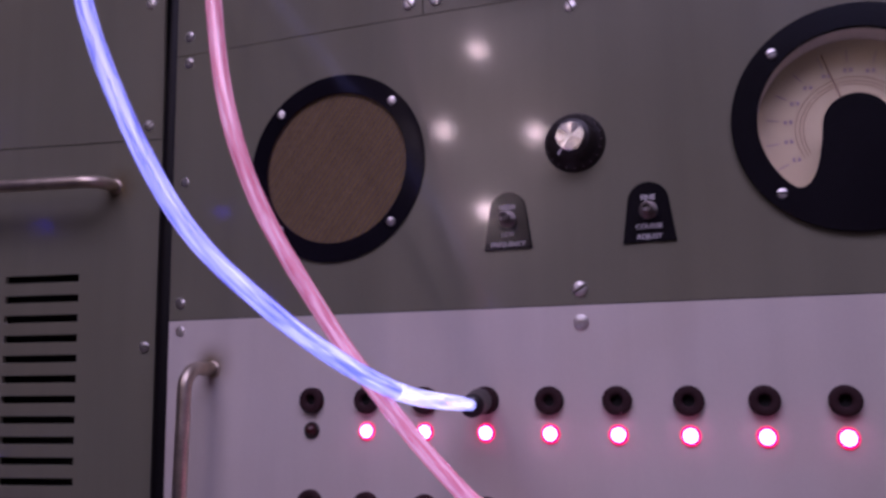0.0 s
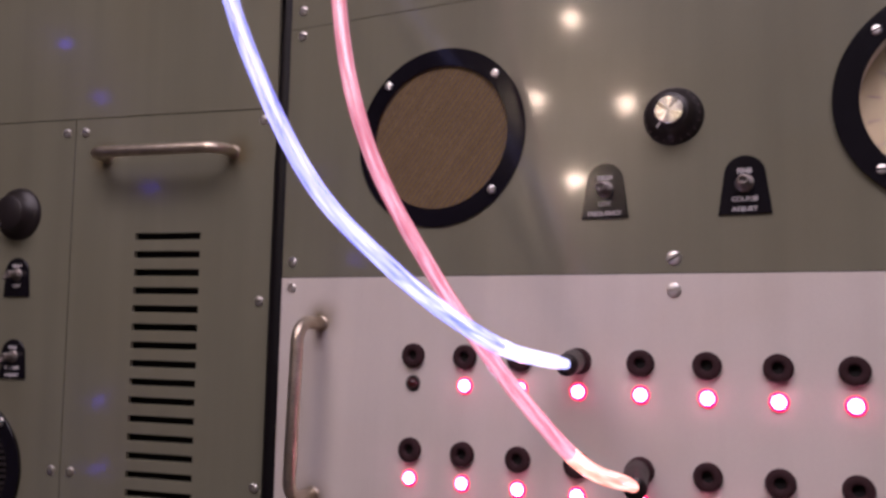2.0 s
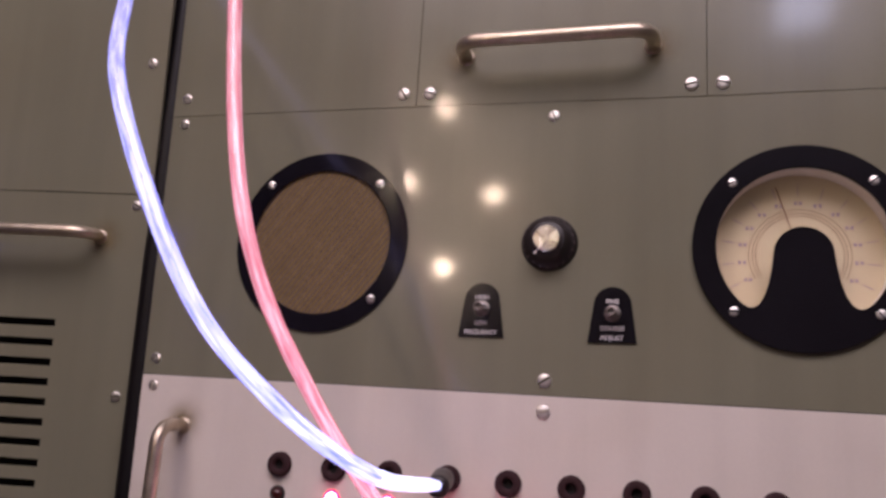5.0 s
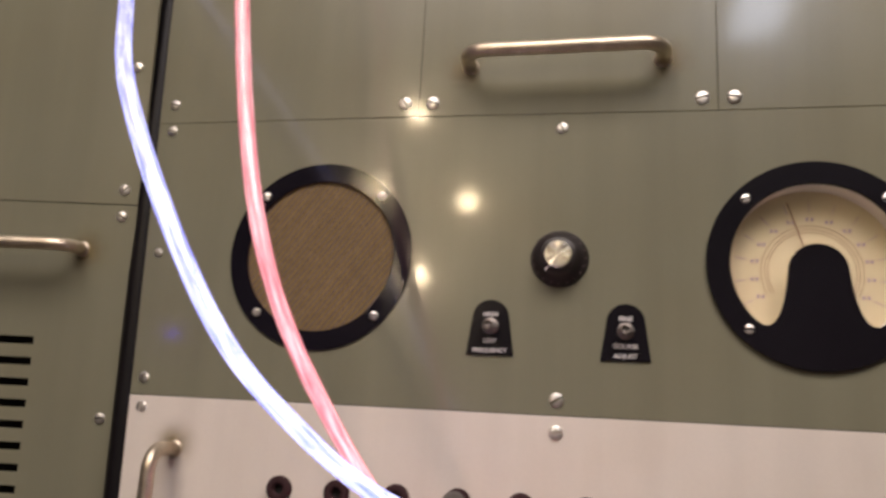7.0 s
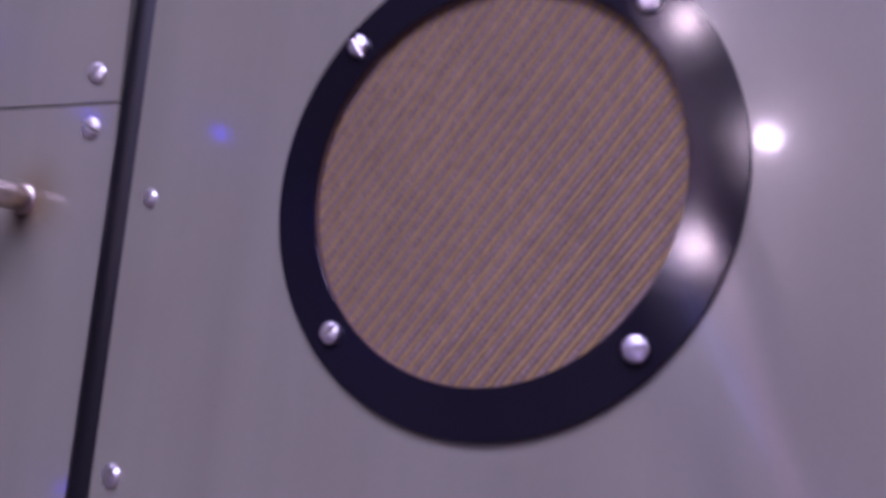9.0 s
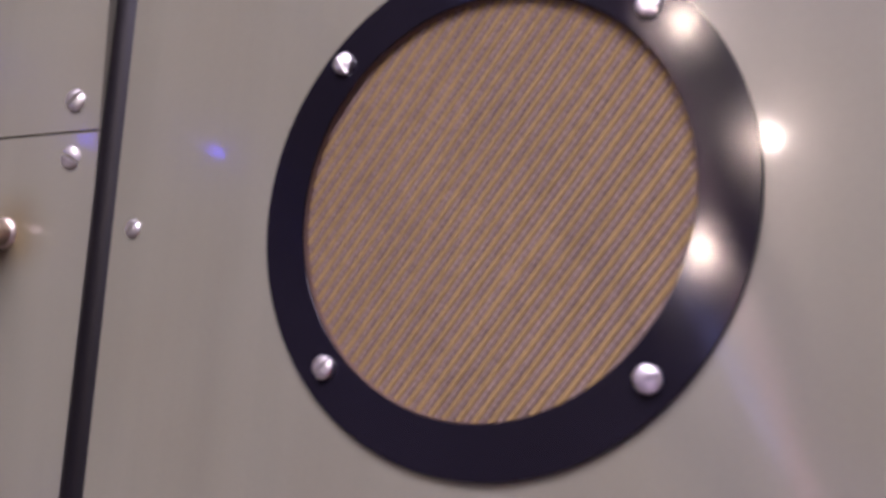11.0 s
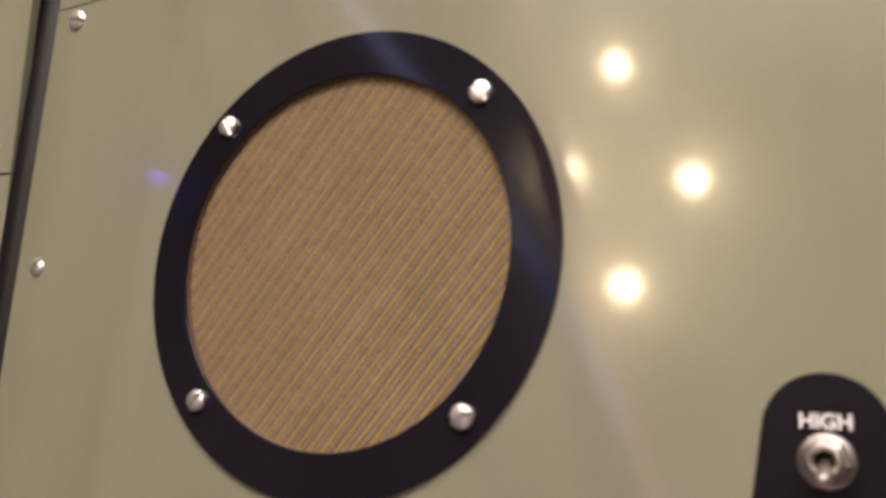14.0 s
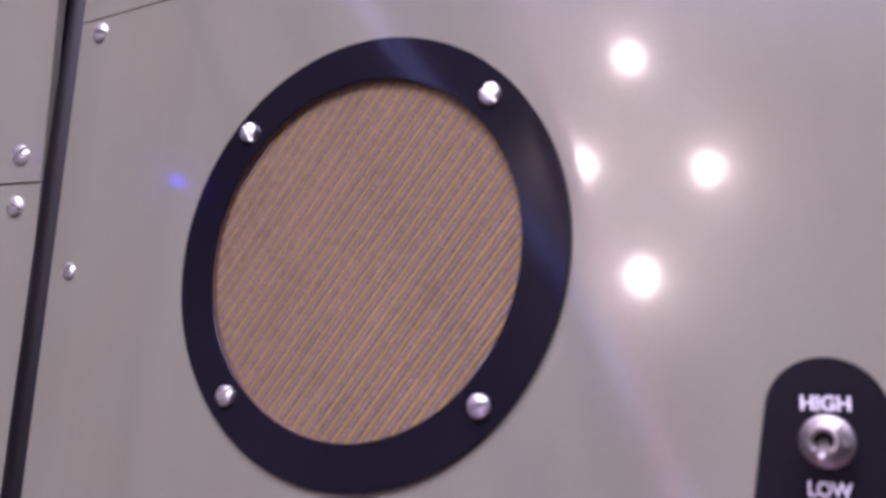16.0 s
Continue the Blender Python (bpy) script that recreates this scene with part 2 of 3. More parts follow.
st_link(st_pos.outputs["Object"], st_map.inputs["Vector"])
st_link(st_map.outputs["Vector"], st_grad.inputs["Vector"])
st_link(st_pos.outputs["Object"], st_tex.inputs["Vector"])
st_link(st_grad.outputs["Fac"], st_mul.inputs[0])
st_link(st_tex.outputs["Fac"], st_mul.inputs[1])
st_link(st_mul.outputs[0], st_half.inputs[0])
st_link(st_half.outputs[0], st_b.inputs["Alpha"])

# ---- mesh helpers; fronts face -y, x to the right, z up ----


def mesh_of(bm, name, mat, smooth=False):
    me = bpy.data.meshes.new(name)
    bmesh.ops.recalc_face_normals(bm, faces=bm.faces)
    for f in bm.faces:
        f.smooth = smooth
    bm.to_mesh(me)
    bm.free()
    me.materials.append(mat)
    return me


def part(name, bm, mat, parent, label="", m=None, smooth=False):
    ob = new(name, bm if isinstance(bm, bpy.types.Mesh) else mesh_of(bm, name, mat, smooth))
    ob.parent = parent
    if m is not None:
        ob.matrix_local = m
    if label:
        tagged(ob, label)
    return ob


RIGHT = Matrix.Translation((0, 0.005, 0))


def thing(name, label, category, m=None, group=""):
    ob = new(name)
    ob.empty_display_size = 0.02
    if m is not None:
        ob.matrix_world = m
    return tagged(ob, label, category, group)


def box(x0, x1, y0, y1, z0, z1, bevel=0.0):
    bm = bmesh.new()
    bmesh.ops.create_cube(bm, size=1, matrix=Matrix.Translation(((x0 + x1) / 2, (y0 + y1) / 2, (z0 + z1) / 2)) @ Matrix.Diagonal((x1 - x0, y1 - y0, z1 - z0, 1)))
    if bevel:
        bmesh.ops.bevel(bm, geom=bm.edges[:], offset=bevel, segments=2, affect="EDGES")
    return bm


def circle(cx, cz, r, count=64, a0=0.0, a1=360.0):
    """Points on a circle; a whole circle leaves out the doubled end."""
    steps = count if a1 - a0 >= 360 else count - 1
    return [(cx + r * math.cos(radians(a0 + (a1 - a0) * i / steps)), cz + r * math.sin(radians(a0 + (a1 - a0) * i / steps))) for i in range(count)]


def plate(outline, holes=(), front=-0.003, back=0.0, edge=0.0002):
    """A sheet with holes through it, and a small chamfer round the outside and the holes."""
    bm = bmesh.new()
    rims = []
    for loop in (outline, *holes):
        vs = [bm.verts.new((x, front, z)) for x, z in loop]
        rims.append([bm.edges.new((vs[i], vs[i - 1])) for i in range(len(vs))])
    bmesh.ops.triangle_fill(bm, use_beauty=True, use_dissolve=False, edges=[e for r in rims for e in r])
    made = bmesh.ops.extrude_face_region(bm, geom=bm.faces[:])
    for v in (g for g in made["geom"] if isinstance(g, bmesh.types.BMVert)):
        v.co.y = back
    bmesh.ops.recalc_face_normals(bm, faces=bm.faces)
    if edge:
        sharp = [e for e in bm.edges if all(abs(v.co.y - front) < 1e-7 for v in e.verts) and any(abs(f.normal.y) < 0.5 for f in e.link_faces)]
        bmesh.ops.bevel(bm, geom=sharp, offset=edge, segments=1, affect="EDGES")
    return bm


def rect(x0, x1, z0, z1):
    return [(x0, z0), (x1, z0), (x1, z1), (x0, z1)]


def lathe(profile, count=48, close=True):
    """Turned about the y axis; the profile is (radius, y), from the front's middle outwards."""
    bm = bmesh.new()
    rings = []
    for r, y in profile:
        if r < 1e-6:
            rings.append([bm.verts.new((0, y, 0))])
        else:
            rings.append([bm.verts.new((r * math.cos(2 * math.pi * i / count), y, r * math.sin(2 * math.pi * i / count))) for i in range(count)])
    for a, c in zip(rings, rings[1:]):
        for i in range(count):
            j = (i + 1) % count
            q = [a[i % len(a)], a[j % len(a)], c[j % len(c)], c[i % len(c)]]
            q = [v for k, v in enumerate(q) if v not in q[:k]]
            if len(q) > 2:
                bm.faces.new(q)
    return bm


def smooth_path(points, steps=14):
    pts = [Vector(p) for p in points]
    q = [2 * pts[0] - pts[1], *pts, 2 * pts[-1] - pts[-2]]
    out = []
    for i in range(len(pts) - 1):
        a, b, c, d = q[i:i + 4]
        for k in range(steps):
            s = k / steps
            out.append(0.5 * (2 * b + (c - a) * s + (2 * a - 5 * b + 4 * c - d) * s * s + (3 * b - a - 3 * c + d) * s ** 3))
    return out + [pts[-1]]


def tube(path, radius, count=16, caps=True, wobble=0.0):
    """A round tube along a path, with UV: u along it in centimetres, v round it."""
    bm = bmesh.new()
    uv = bm.loops.layers.uv.new("UVMap")
    rings, run, side = [], [0.0], None
    for i, p in enumerate(path):
        ahead = (path[min(i + 1, len(path) - 1)] - path[max(i - 1, 0)]).normalized()
        if side is None:
            side = ahead.orthogonal().normalized()
        side = (side - ahead * side.dot(ahead)).normalized()
        up = ahead.cross(side)
        r = radius(i / (len(path) - 1)) if callable(radius) else radius
        if wobble:
            r *= 1 + wobble * noise.noise(p * 90)
        rings.append([bm.verts.new(p + r * (math.cos(a) * side + math.sin(a) * up)) for a in (2 * math.pi * k / count for k in range(count))])
        if i:
            run.append(run[-1] + (p - path[i - 1]).length * 100)
    for i in range(len(rings) - 1):
        for k in range(count):
            j = (k + 1) % count
            f = bm.faces.new((rings[i][k], rings[i][j], rings[i + 1][j], rings[i + 1][k]))
            for loop, (u, v) in zip(f.loops, ((run[i], k), (run[i], k + 1), (run[i + 1], k + 1), (run[i + 1], k))):
                loop[uv].uv = (u, v / count)
    if caps:
        bm.faces.new(rings[0])
        bm.faces.new(rings[-1])
    return bm


def bar_path(length, height, bend, steps=7):
    """A drawer pull's centre line: feet at x = -+length/2, bar at y = -height."""
    a, pts = length / 2, []
    pts.append(Vector((-a, 0, 0)))
    for k in range(steps):
        w = math.pi / 2 * k / (steps - 1)
        pts.append(Vector((-a + bend - bend * math.cos(w), -height + bend - bend * math.sin(w), 0)))
    pts += [Vector((-p.x, p.y, p.z)) for p in reversed(pts)]
    return pts


def screw_mesh(name, r, height):
    """A domed slotted screw head."""
    bm = bmesh.new()
    cols = (-1, -0.94, -0.8, -0.55, -0.3, -0.181, -0.18, 0.18, 0.181, 0.3, 0.55, 0.8, 0.94, 1)
    rows, grid = 9, []
    for cx in cols:
        line, half = [], math.sqrt(max(1 - cx * cx, 0.0004))
        for k in range(rows):
            cz = half * (2 * k / (rows - 1) - 1)
            rim = min(1.0, math.sqrt(cx * cx + cz * cz))
            y = -height * (0.35 + 0.65 * math.sqrt(max(0, 1 - rim ** 2.6)))
            if abs(cx) < 0.1805:
                y = 0.0002
            line.append(bm.verts.new((cx * r, y, cz * r)))
        grid.append(line)
    for a, c in zip(grid, grid[1:]):
        for k in range(rows - 1):
            bm.faces.new((a[k], a[k + 1], c[k + 1], c[k]))
    rim_edges = [e for e in bm.edges if len(e.link_faces) == 1]
    made = bmesh.ops.extrude_edge_only(bm, edges=rim_edges)
    for v in (g for g in made["geom"] if isinstance(g, bmesh.types.BMVert)):
        v.co.y = 0.0005
    return mesh_of(bm, name, STEEL)


SCREW_LARGE = screw_mesh("large_slotted_screw", 0.0037, 0.0016)
SCREW_TINY = screw_mesh("fine_slotted_screw", 0.0025, 0.0012)
SCREW_SMALL = screw_mesh("small_slotted_screw", 0.0031, 0.0014)


def screw(parent, x, z, big=False, y=-0.003, turn=None, fine=False):
    turn = random.uniform(0, 180) if turn is None else turn
    return part("screw", SCREW_LARGE if big else SCREW_TINY if fine else SCREW_SMALL, None, parent, "", pose(x, y, z, 0, turn, 0))


def lettering(text, size, x, z, y, parent, mat=None, width=0.0):
    """Raised print, centred at x with its baseline at z."""
    curve = bpy.data.curves.new("lettering", "FONT")
    curve.body, curve.size, curve.extrude, curve.align_x, curve.offset = text, size, 0.0001, "CENTER", size * 0.03
    ob = bpy.data.objects.new("lettering", curve)
    scene.collection.objects.link(ob)
    me = bpy.data.meshes.new_from_object(ob)
    bpy.data.objects.remove(ob)
    me.name = "lettering"
    me.materials.clear()
    me.materials.append(mat or PRINT)
    if width:
        xs = [v.co.x for v in me.vertices]
        k = width / (max(xs) - min(xs))
        for v in me.vertices:
            v.co.x *= k
    return part("lettering", me, None, parent, "white printed word " + text, pose(x, y, z, 90, 0, 0))


def handle(parent, m, length, height, r=0.0032, bend=0.011):
    pull = part("handle", tube(bar_path(length, height, bend), r, 16), NICKEL, parent, "worn nickel pull handle", m, True)
    for sx in (-1, 1):
        foot = lathe([(0, -0.0012), (r * 1.12, -0.0012), (r * 1.25, -0.0004), (r * 1.25, 0.0002)], 20)
        stain = lathe([(0, -0.00015), (0.017, -0.00015)], 32)
        part("tarnish", stain, STAIN, pull, "brown tarnish round the handle foot", pose(sx * length / 2 + sx * 0.003, 0, 0))
        part("handle_foot", foot, NICKEL, pull, "", pose(sx * length / 2, 0, 0), True)
    return pull


def jack_mesh():
    return mesh_of(lathe([(0, 0.0), (0.0026, 0.0), (0.0028, -0.003), (0.0033, -0.0034), (0.006, -0.0034), (0.0064, -0.003), (0.0067, -0.0024), (0.0068, 0.0005)], 32), "jack", JACK_PLASTIC, True)


def knob(parent, x, z, y=-0.003, r=0.0152, turn=0.0, capped=True):
    k = part("control_knob", lathe([(0, -0.011), (r * 0.6, -0.011), (r * 0.64, -0.0104), (r * 0.7, -0.004), (r * 0.86, -0.0032), (r * 0.98, -0.0012), (r, 0.0)], 56), BAKELITE, parent,
             "black skirted control knob", pose(x, y, z), True)
    if capped:
        bm = lathe([(0, -0.0128), (r * 0.44, -0.0128), (r * 0.48, -0.0122), (r * 0.48, -0.0108)], 18)
        for v in bm.verts:
            if math.hypot(v.co.x, v.co.z) > r * 0.2 and v.co.y < -0.012:
                v.co.y += random.uniform(-0.00024, 0.00024)
        part("cap", bm, SPUN, k, "radially brushed aluminium cap")
    for i in range(20 if capped else 0):
        a = 360 * i / 20
        tick = box(-0.00022, 0.00022, -0.0006, 0.0004, r * 0.78, r * 0.92)
        part("tick_mark", tick, FAINT_INK, k, "", pose(0, -0.0026, 0, 0, a, 0))
    pointer = box(-0.0004, 0.0004, -0.0006, 0.0006, r * 0.48, r * 0.68, 0.0001)
    part("pointer", pointer, PRINT, k, "white pointer line", pose(0, -0.0107, 0, 0, 218 + turn, 0))
    return k


def switch(parent, x, z0, words, y=-0.003, half=0.0124, tall=0.029):
    """A toggle switch on a black label plate, its foot at z0."""
    top, r = z0 + tall, 0.0096
    outline = [(x - half, z0), (x + half, z0)] + circle(x, top - r, r, 18, 12, 168)
    s = part("toggle_switch", plate(outline, (), y - 0.0012, y + 0.0002, 0.0003), BLACK, parent, "toggle switch on a black label plate")
    nut_z = z0 + 0.0152
    part("washer", lathe([(0, -0.0006), (0.004, -0.0006), (0.0044, 0.0)], 32), DULL, s, "", pose(x, y - 0.0012, nut_z), True)
    part("nut", lathe([(0, -0.0026), (0.0026, -0.0022), (0.0034, -0.0019), (0.0037, -0.0014), (0.0037, 0)], 6), DULL, s, "", pose(x, y - 0.0018, nut_z, 0, 12, 0))
    part("bushing", lathe([(0.0012, -0.003), (0.0016, -0.0062), (0.0024, -0.0062), (0.0027, -0.0058), (0.0027, 0)], 24), DULL, s, "", pose(x, y - 0.0034, nut_z), True)
    lever = lathe([(0, -0.0075), (0.0008, -0.0073), (0.0012, -0.0062), (0.001, -0.003), (0.0008, 0.001)], 16)
    part("lever", lever, DULL, s, "chrome bat lever", pose(x, y - 0.0066, nut_z, 24, 0, 0), True)
    for text, dz, size, wide in words:
        lettering(text, size, x, z0 + dz, y - 0.00128, s, None, wide)
    return s


def ring_bezel(bm_holes, r_out, y_front, y_back, edge=0.0002):
    return plate(circle(0, 0, r_out, 96), bm_holes, y_front, y_back, edge)


def meter(parent, x, z, y=-0.003, needle_turn=17.0):
    """A round meter: black bezel with a bell-shaped tongue over a cream dial set back behind glass."""
    lobe = [(-0.0285, -0.0292), (-0.0262, -0.0308), (-0.0235, -0.0308), (-0.0208, -0.029), (-0.0182, -0.0245), (-0.0162, -0.018), (-0.0148, -0.0105)]
    window = circle(0, 0, 0.041, 64, -44, 224) + lobe + circle(0, -0.004, 0.014, 24, 180, 0) + [(-a, c) for a, c in reversed(lobe)]
    m = part("meter", ring_bezel([window], 0.0525, -0.0025, 0.0), BLACK, parent, "round meter with a black bezel and cream dial", pose(x, y, z))
    cup = lathe([(0.0413, -0.0001), (0.0413, 0.0135)], 72)
    part("dial_rim", cup, CUP, m, "", None, True)
    dial = part("dial", lathe([(0, 0.0132), (0.0414, 0.0132), (0.0414, 0.014)], 72), DIAL, m, "aged cream dial with violet marks")
    for i in range(13):
        a = 207 - 19.5 * i
        ca, sa = math.cos(radians(a)), math.sin(radians(a))
        part("tick_mark", box(-0.00025, 0.00025, 0.0128, 0.0134, 0.0318, 0.0376), INK, m, "", pose(0, 0, -0.0015, 0, 90 - a, 0))
        for k in (-0.5, 0.5):
            numeral = box(-0.0008, 0.0008, 0.0129, 0.0134, -0.0011, 0.0011, 0.0002)
            part("numeral_bar", numeral, INK, m, "", pose(0.0278 * ca + k * 0.0024, 0, -0.0015 + 0.0278 * sa))
    for r in (0.0244, 0.0225, 0.021):
        arc = plate(circle(0, -0.0015, r + 0.0002, 40, -30, 210) + circle(0, -0.0015, r - 0.0002, 40, -30, 210)[::-1], (), 0.013, 0.0134, 0)
        part("scale_line", arc, BROWN_INK, m)
    part("needle", box(-0.00035, 0.00035, 0.0095, 0.0102, 0.006, 0.0378), BROWN_INK, m, "thin dark needle", pose(0, 0, -0.002, 0, -needle_turn, 0))
    pane = part("glass", lathe([(0, -0.0006), (0.0412, -0.0006), (0.0412, 0.0006), (0, 0.0006)], 64), GLASS, m)
    pane.visible_shadow = False
    for sx in (-1, 1):
        for sz in (-1, 1):
            screw(m, sx * 0.0328, sz * 0.0331, y=-0.0025, fine=True)
    return m


def speaker(parent, x, z, y=-0.003):
    """A round loudspeaker opening: black ring held by four screws over ribbed tan cloth."""
    bm = ring_bezel([circle(0, 0, 0.0426, 96)], 0.053, -0.0012, 0.0, 0.00006)
    s = part("loudspeaker", bm, RING_GLOSS, parent, "loudspeaker opening with a black ring and tan ribbed cloth", pose(x, y, z))
    for sx, sz in ((-0.0343, 0.034), (0.0343, 0.0335), (0.0343, -0.0335), (-0.0335, -0.033)):
        screw(s, sx, sz, y=-0.0018, fine=True)
    ground = part("cloth_ground", lathe([(0, 0.001), (0.0436, 0.001), (0.0436, 0.0018)], 64), CLOTH_BACK, s)
    tones = (bmesh.new(), bmesh.new())
    pitch, turn, rad = 0.00134, radians(52), 0.0436
    count = int(rad / pitch)
    ca, sa = math.cos(turn), math.sin(turn)
    for k in range(-count, count + 1):
        off, ribs = k * pitch, tones[k % 2]
        half = math.sqrt(max(rad * rad - off * off, 1e-8))
        lines, steps = [], 10
        for j in range(5):
            w = pitch * 0.43 * (j / 2 - 1)
            lift = 0.0008 - 0.00032 * math.sqrt(max(0, 1 - (j / 2 - 1) ** 2))
            row = []
            for i in range(steps + 1):
                u = half * (2 * i / steps - 1)
                d = off + w + 0.00012 * noise.noise((u * 60, k * 0.37, 0))
                row.append(ribs.verts.new((u * ca - d * sa, lift, u * sa + d * ca)))
            lines.append(row)
        for a, c in zip(lines, lines[1:]):
            for i in range(steps):
                ribs.faces.new((a[i], a[i + 1], c[i + 1], c[i]))
    part("grille_cloth", tones[0], CLOTH, s, "gold ribs of the speaker cloth", None, True)
    part("grille_cloth", tones[1], CLOTH_MAUVE, s, "mauve ribs of the speaker cloth", None, True)
    part("cloth_edge", lathe([(0.0425, -0.0008), (0.0424, 0.001)], 72), CLOTH_BACK, s, "", None, True)
    # cavity wall coloured near-black for the shade behind the cloth
    well = lathe([(0.0437, -0.0001), (0.0437, 0.006)], 64)
    part("well", well, INSIDE_SHADE, s, "", None, True)
    return s


# ---- the room ----


def slab(name, x0, x1, y0, y1, z0, z1, mat, label):
    ob = new(name, mesh_of(box(x0, x1, y0, y1, z0, z1), name, mat))
    return tagged(ob, label, "room", "", "structure")


slab("floor", -3, 3, -3.6, 1.2, -0.1, 0.0, FLOORCLOTH, "grey-brown carpeted floor of the room")
slab("ceiling", -3, 3, -3.6, 1.2, 2.6, 2.7, CEILPAINT, "plain off-white painted ceiling")
slab("wall_north", -3, 3, 1.1, 1.2, 0, 2.6, WALLPAINT, "warm beige wall behind the racks")
slab("wall_south", -3, 3, -3.6, -3.5, 0, 2.6, WALLPAINT, "warm beige wall facing the racks")
slab("wall_west", -3, -2.9, -3.5, 1.1, 0, 2.6, WALLPAINT, "warm beige side wall")
slab("wall_east", 2.9, 3, -3.5, 1.1, 0, 2.6, WALLPAINT, "warm beige side wall")

# ---- the right rack ----
X0, X1 = -0.2385, 0.2415


def left_edge(z):
    """The rack's edge beside the gap leans a little."""
    return X0 - 0.028 * (z - 1.343)


rack = thing("equipment_rack", "grey steel equipment rack standing on the floor", "rack", RIGHT)
part("rack_body", box(-0.232, 0.238, 0.03, 0.5, 0.0, 1.9), FRAME, rack)
for side in (-0.2235, 0.2285):
    part("rack_rail", box(side - 0.009, side + 0.009, 0.0003, 0.031, 0.02, 1.88), FRAME, rack)

G = 0.0004
main = thing("receiver_panel", "olive-grey enamelled receiver panel with loudspeaker, knob, switches and meter", "control panel", RIGHT)
part("front_plate", plate([(left_edge(1.3435), 1.3435), (X1, 1.3415), (X1, 1.5030), (0.081, 1.5030), (-0.081, 1.5045), (left_edge(1.505), 1.505)],
                          [circle(-0.1328, 1.424, 0.0438, 64), circle(0.1255, 1.421, 0.0416, 64)]), OLIVE, main)
speaker(main, -0.1328, 1.424)
meter(main, 0.1255, 1.421)
knob(main, 0.0, 1.4228)
switch(main, -0.035, 1.3715, (("HIGH", 0.0202, 0.0033, 0.0076), ("LOW", 0.0064, 0.0033, 0.0066), ("FREQUENCY", 0.0015, 0.003, 0.0178)))
switch(main, 0.0338, 1.3705, (("FINE", 0.0202, 0.0033, 0.0066), ("COURSE", 0.0064, 0.0031, 0.0122), ("ADJUST", 0.0015, 0.0031, 0.012)))
for x, z, big in ((0, 1.35, True), (0, 1.4955, False), (-0.2310, 1.353, False), (-0.2335, 1.5, False), (-0.2322, 1.425, False), (0.232, 1.353, False), (0.232, 1.495, False)):
    screw(main, x, z, big, fine=abs(z - 1.425) < 0.001)

jack_panel = thing("jack_panel", "cream-white jack panel with rows of black jacks and red lamps", "control panel", RIGHT)
part("front_plate", plate([(left_edge(1.166), 1.166), (X1, 1.166), (X1, 1.3415 - G), (left_edge(1.343), 1.3435 - G)]), WHITE, jack_panel)
screw(jack_panel, 0, 1.334, True)
for z in (1.337, 1.173):
    screw(jack_panel, -0.2303, z)
    screw(jack_panel, 0.232, z)
handle(jack_panel, pose(-0.207, -0.003, 1.2655, 0, 90, 0), 0.0995, 0.024, 0.0038)
JACK = jack_mesh()
# flat near-black disc paints the depth shade of a jack hole
HOLE_SHADE = mesh_of(lathe([(0, -0.0003), (0.0031, -0.0003)], 20), "hole_shade", INSIDE_SHADE)
LENS = {on: mesh_of(lathe([(0, -0.0036), (0.0016, -0.0033), (0.0026, -0.0025), (0.0032, -0.0012), (0.0032, 0.0005)], 24), "lens", LED_ON if on else LED_OFF, True) for on in (True, False)}
LAMP_RING = {on: mesh_of(lathe([(0.0031, -0.0006), (0.0034, -0.0012), (0.0042, -0.001), (0.0046, 0.0003)], 24), "indicator_lamp", LED_RIM if on else BAKELITE, True) for on in (True, False)}
for row, (zj, zl) in enumerate(((1.298, 1.2826), (1.246, 1.2308))):
    for i in range(9):
        x = -0.1436 + 0.0318 * i
        j = part("jack", JACK, None, jack_panel, "black round jack socket", pose(x, -0.003, zj - 0.00015 * i))
        part("hole_shade", HOLE_SHADE, None, j)
        on = not (row == 0 and i == 0)
        lamp = part("indicator_lamp", LAMP_RING[on], None, jack_panel, "lit red indicator lamp" if on else "unlit dark red indicator lamp", pose(x, -0.003, zl - 0.00015 * i))
        part("lens", LENS[on], None, lamp)

blank = thing("lower_blank_panel", "olive-grey blank panel below the jack panel", "panel", RIGHT)
part("front_plate", plate([(left_edge(0.75), 0.75), (X1, 0.75), (X1, 1.1655), (left_edge(1.166), 1.1655)]), OLIVE, blank)
for x, z in ((-0.23, 1.158), (0.232, 1.158), (-0.23, 0.76), (0.232, 0.76)):
    screw(blank, x, z)

TOP = 1.69
upper_a = thing("upper_blank_panel", "olive-grey panel with a black round bezel", "panel", RIGHT)
part("front_plate", plate([(left_edge(1.5055), 1.5052), (-0.0812, 1.5048), (-0.0812, TOP), (left_edge(TOP), TOP)]), OLIVE, upper_a)
part("round_bezel", lathe([(0, -0.002), (0.034, -0.002), (0.0372, -0.0016), (0.038, 0)], 64), BLACK, upper_a, "black round bezel", pose(-0.167, -0.003, 1.6265), True)
for x, z in ((-0.089, 1.5128), (-0.234, 1.517), (-0.089, TOP - 0.009), (-0.235, TOP - 0.009)):
    screw(upper_a, x, z, x > -0.1)
upper_b = thing("drawer_panel", "olive-grey panel with a worn nickel pull handle", "panel", RIGHT)
part("front_plate", plate([(-0.0809, 1.5048), (0.0807, 1.5033), (0.0807, TOP), (-0.0809, TOP)]), OLIVE, upper_b)
handle(upper_b, pose(0.0005, -0.003, 1.5335), 0.105, 0.0208, 0.0039)
for x, z in ((-0.073, 1.5125), (0.073, 1.5105), (-0.073, TOP - 0.009), (0.073, TOP - 0.009)):
    screw(upper_b, x, z, True)
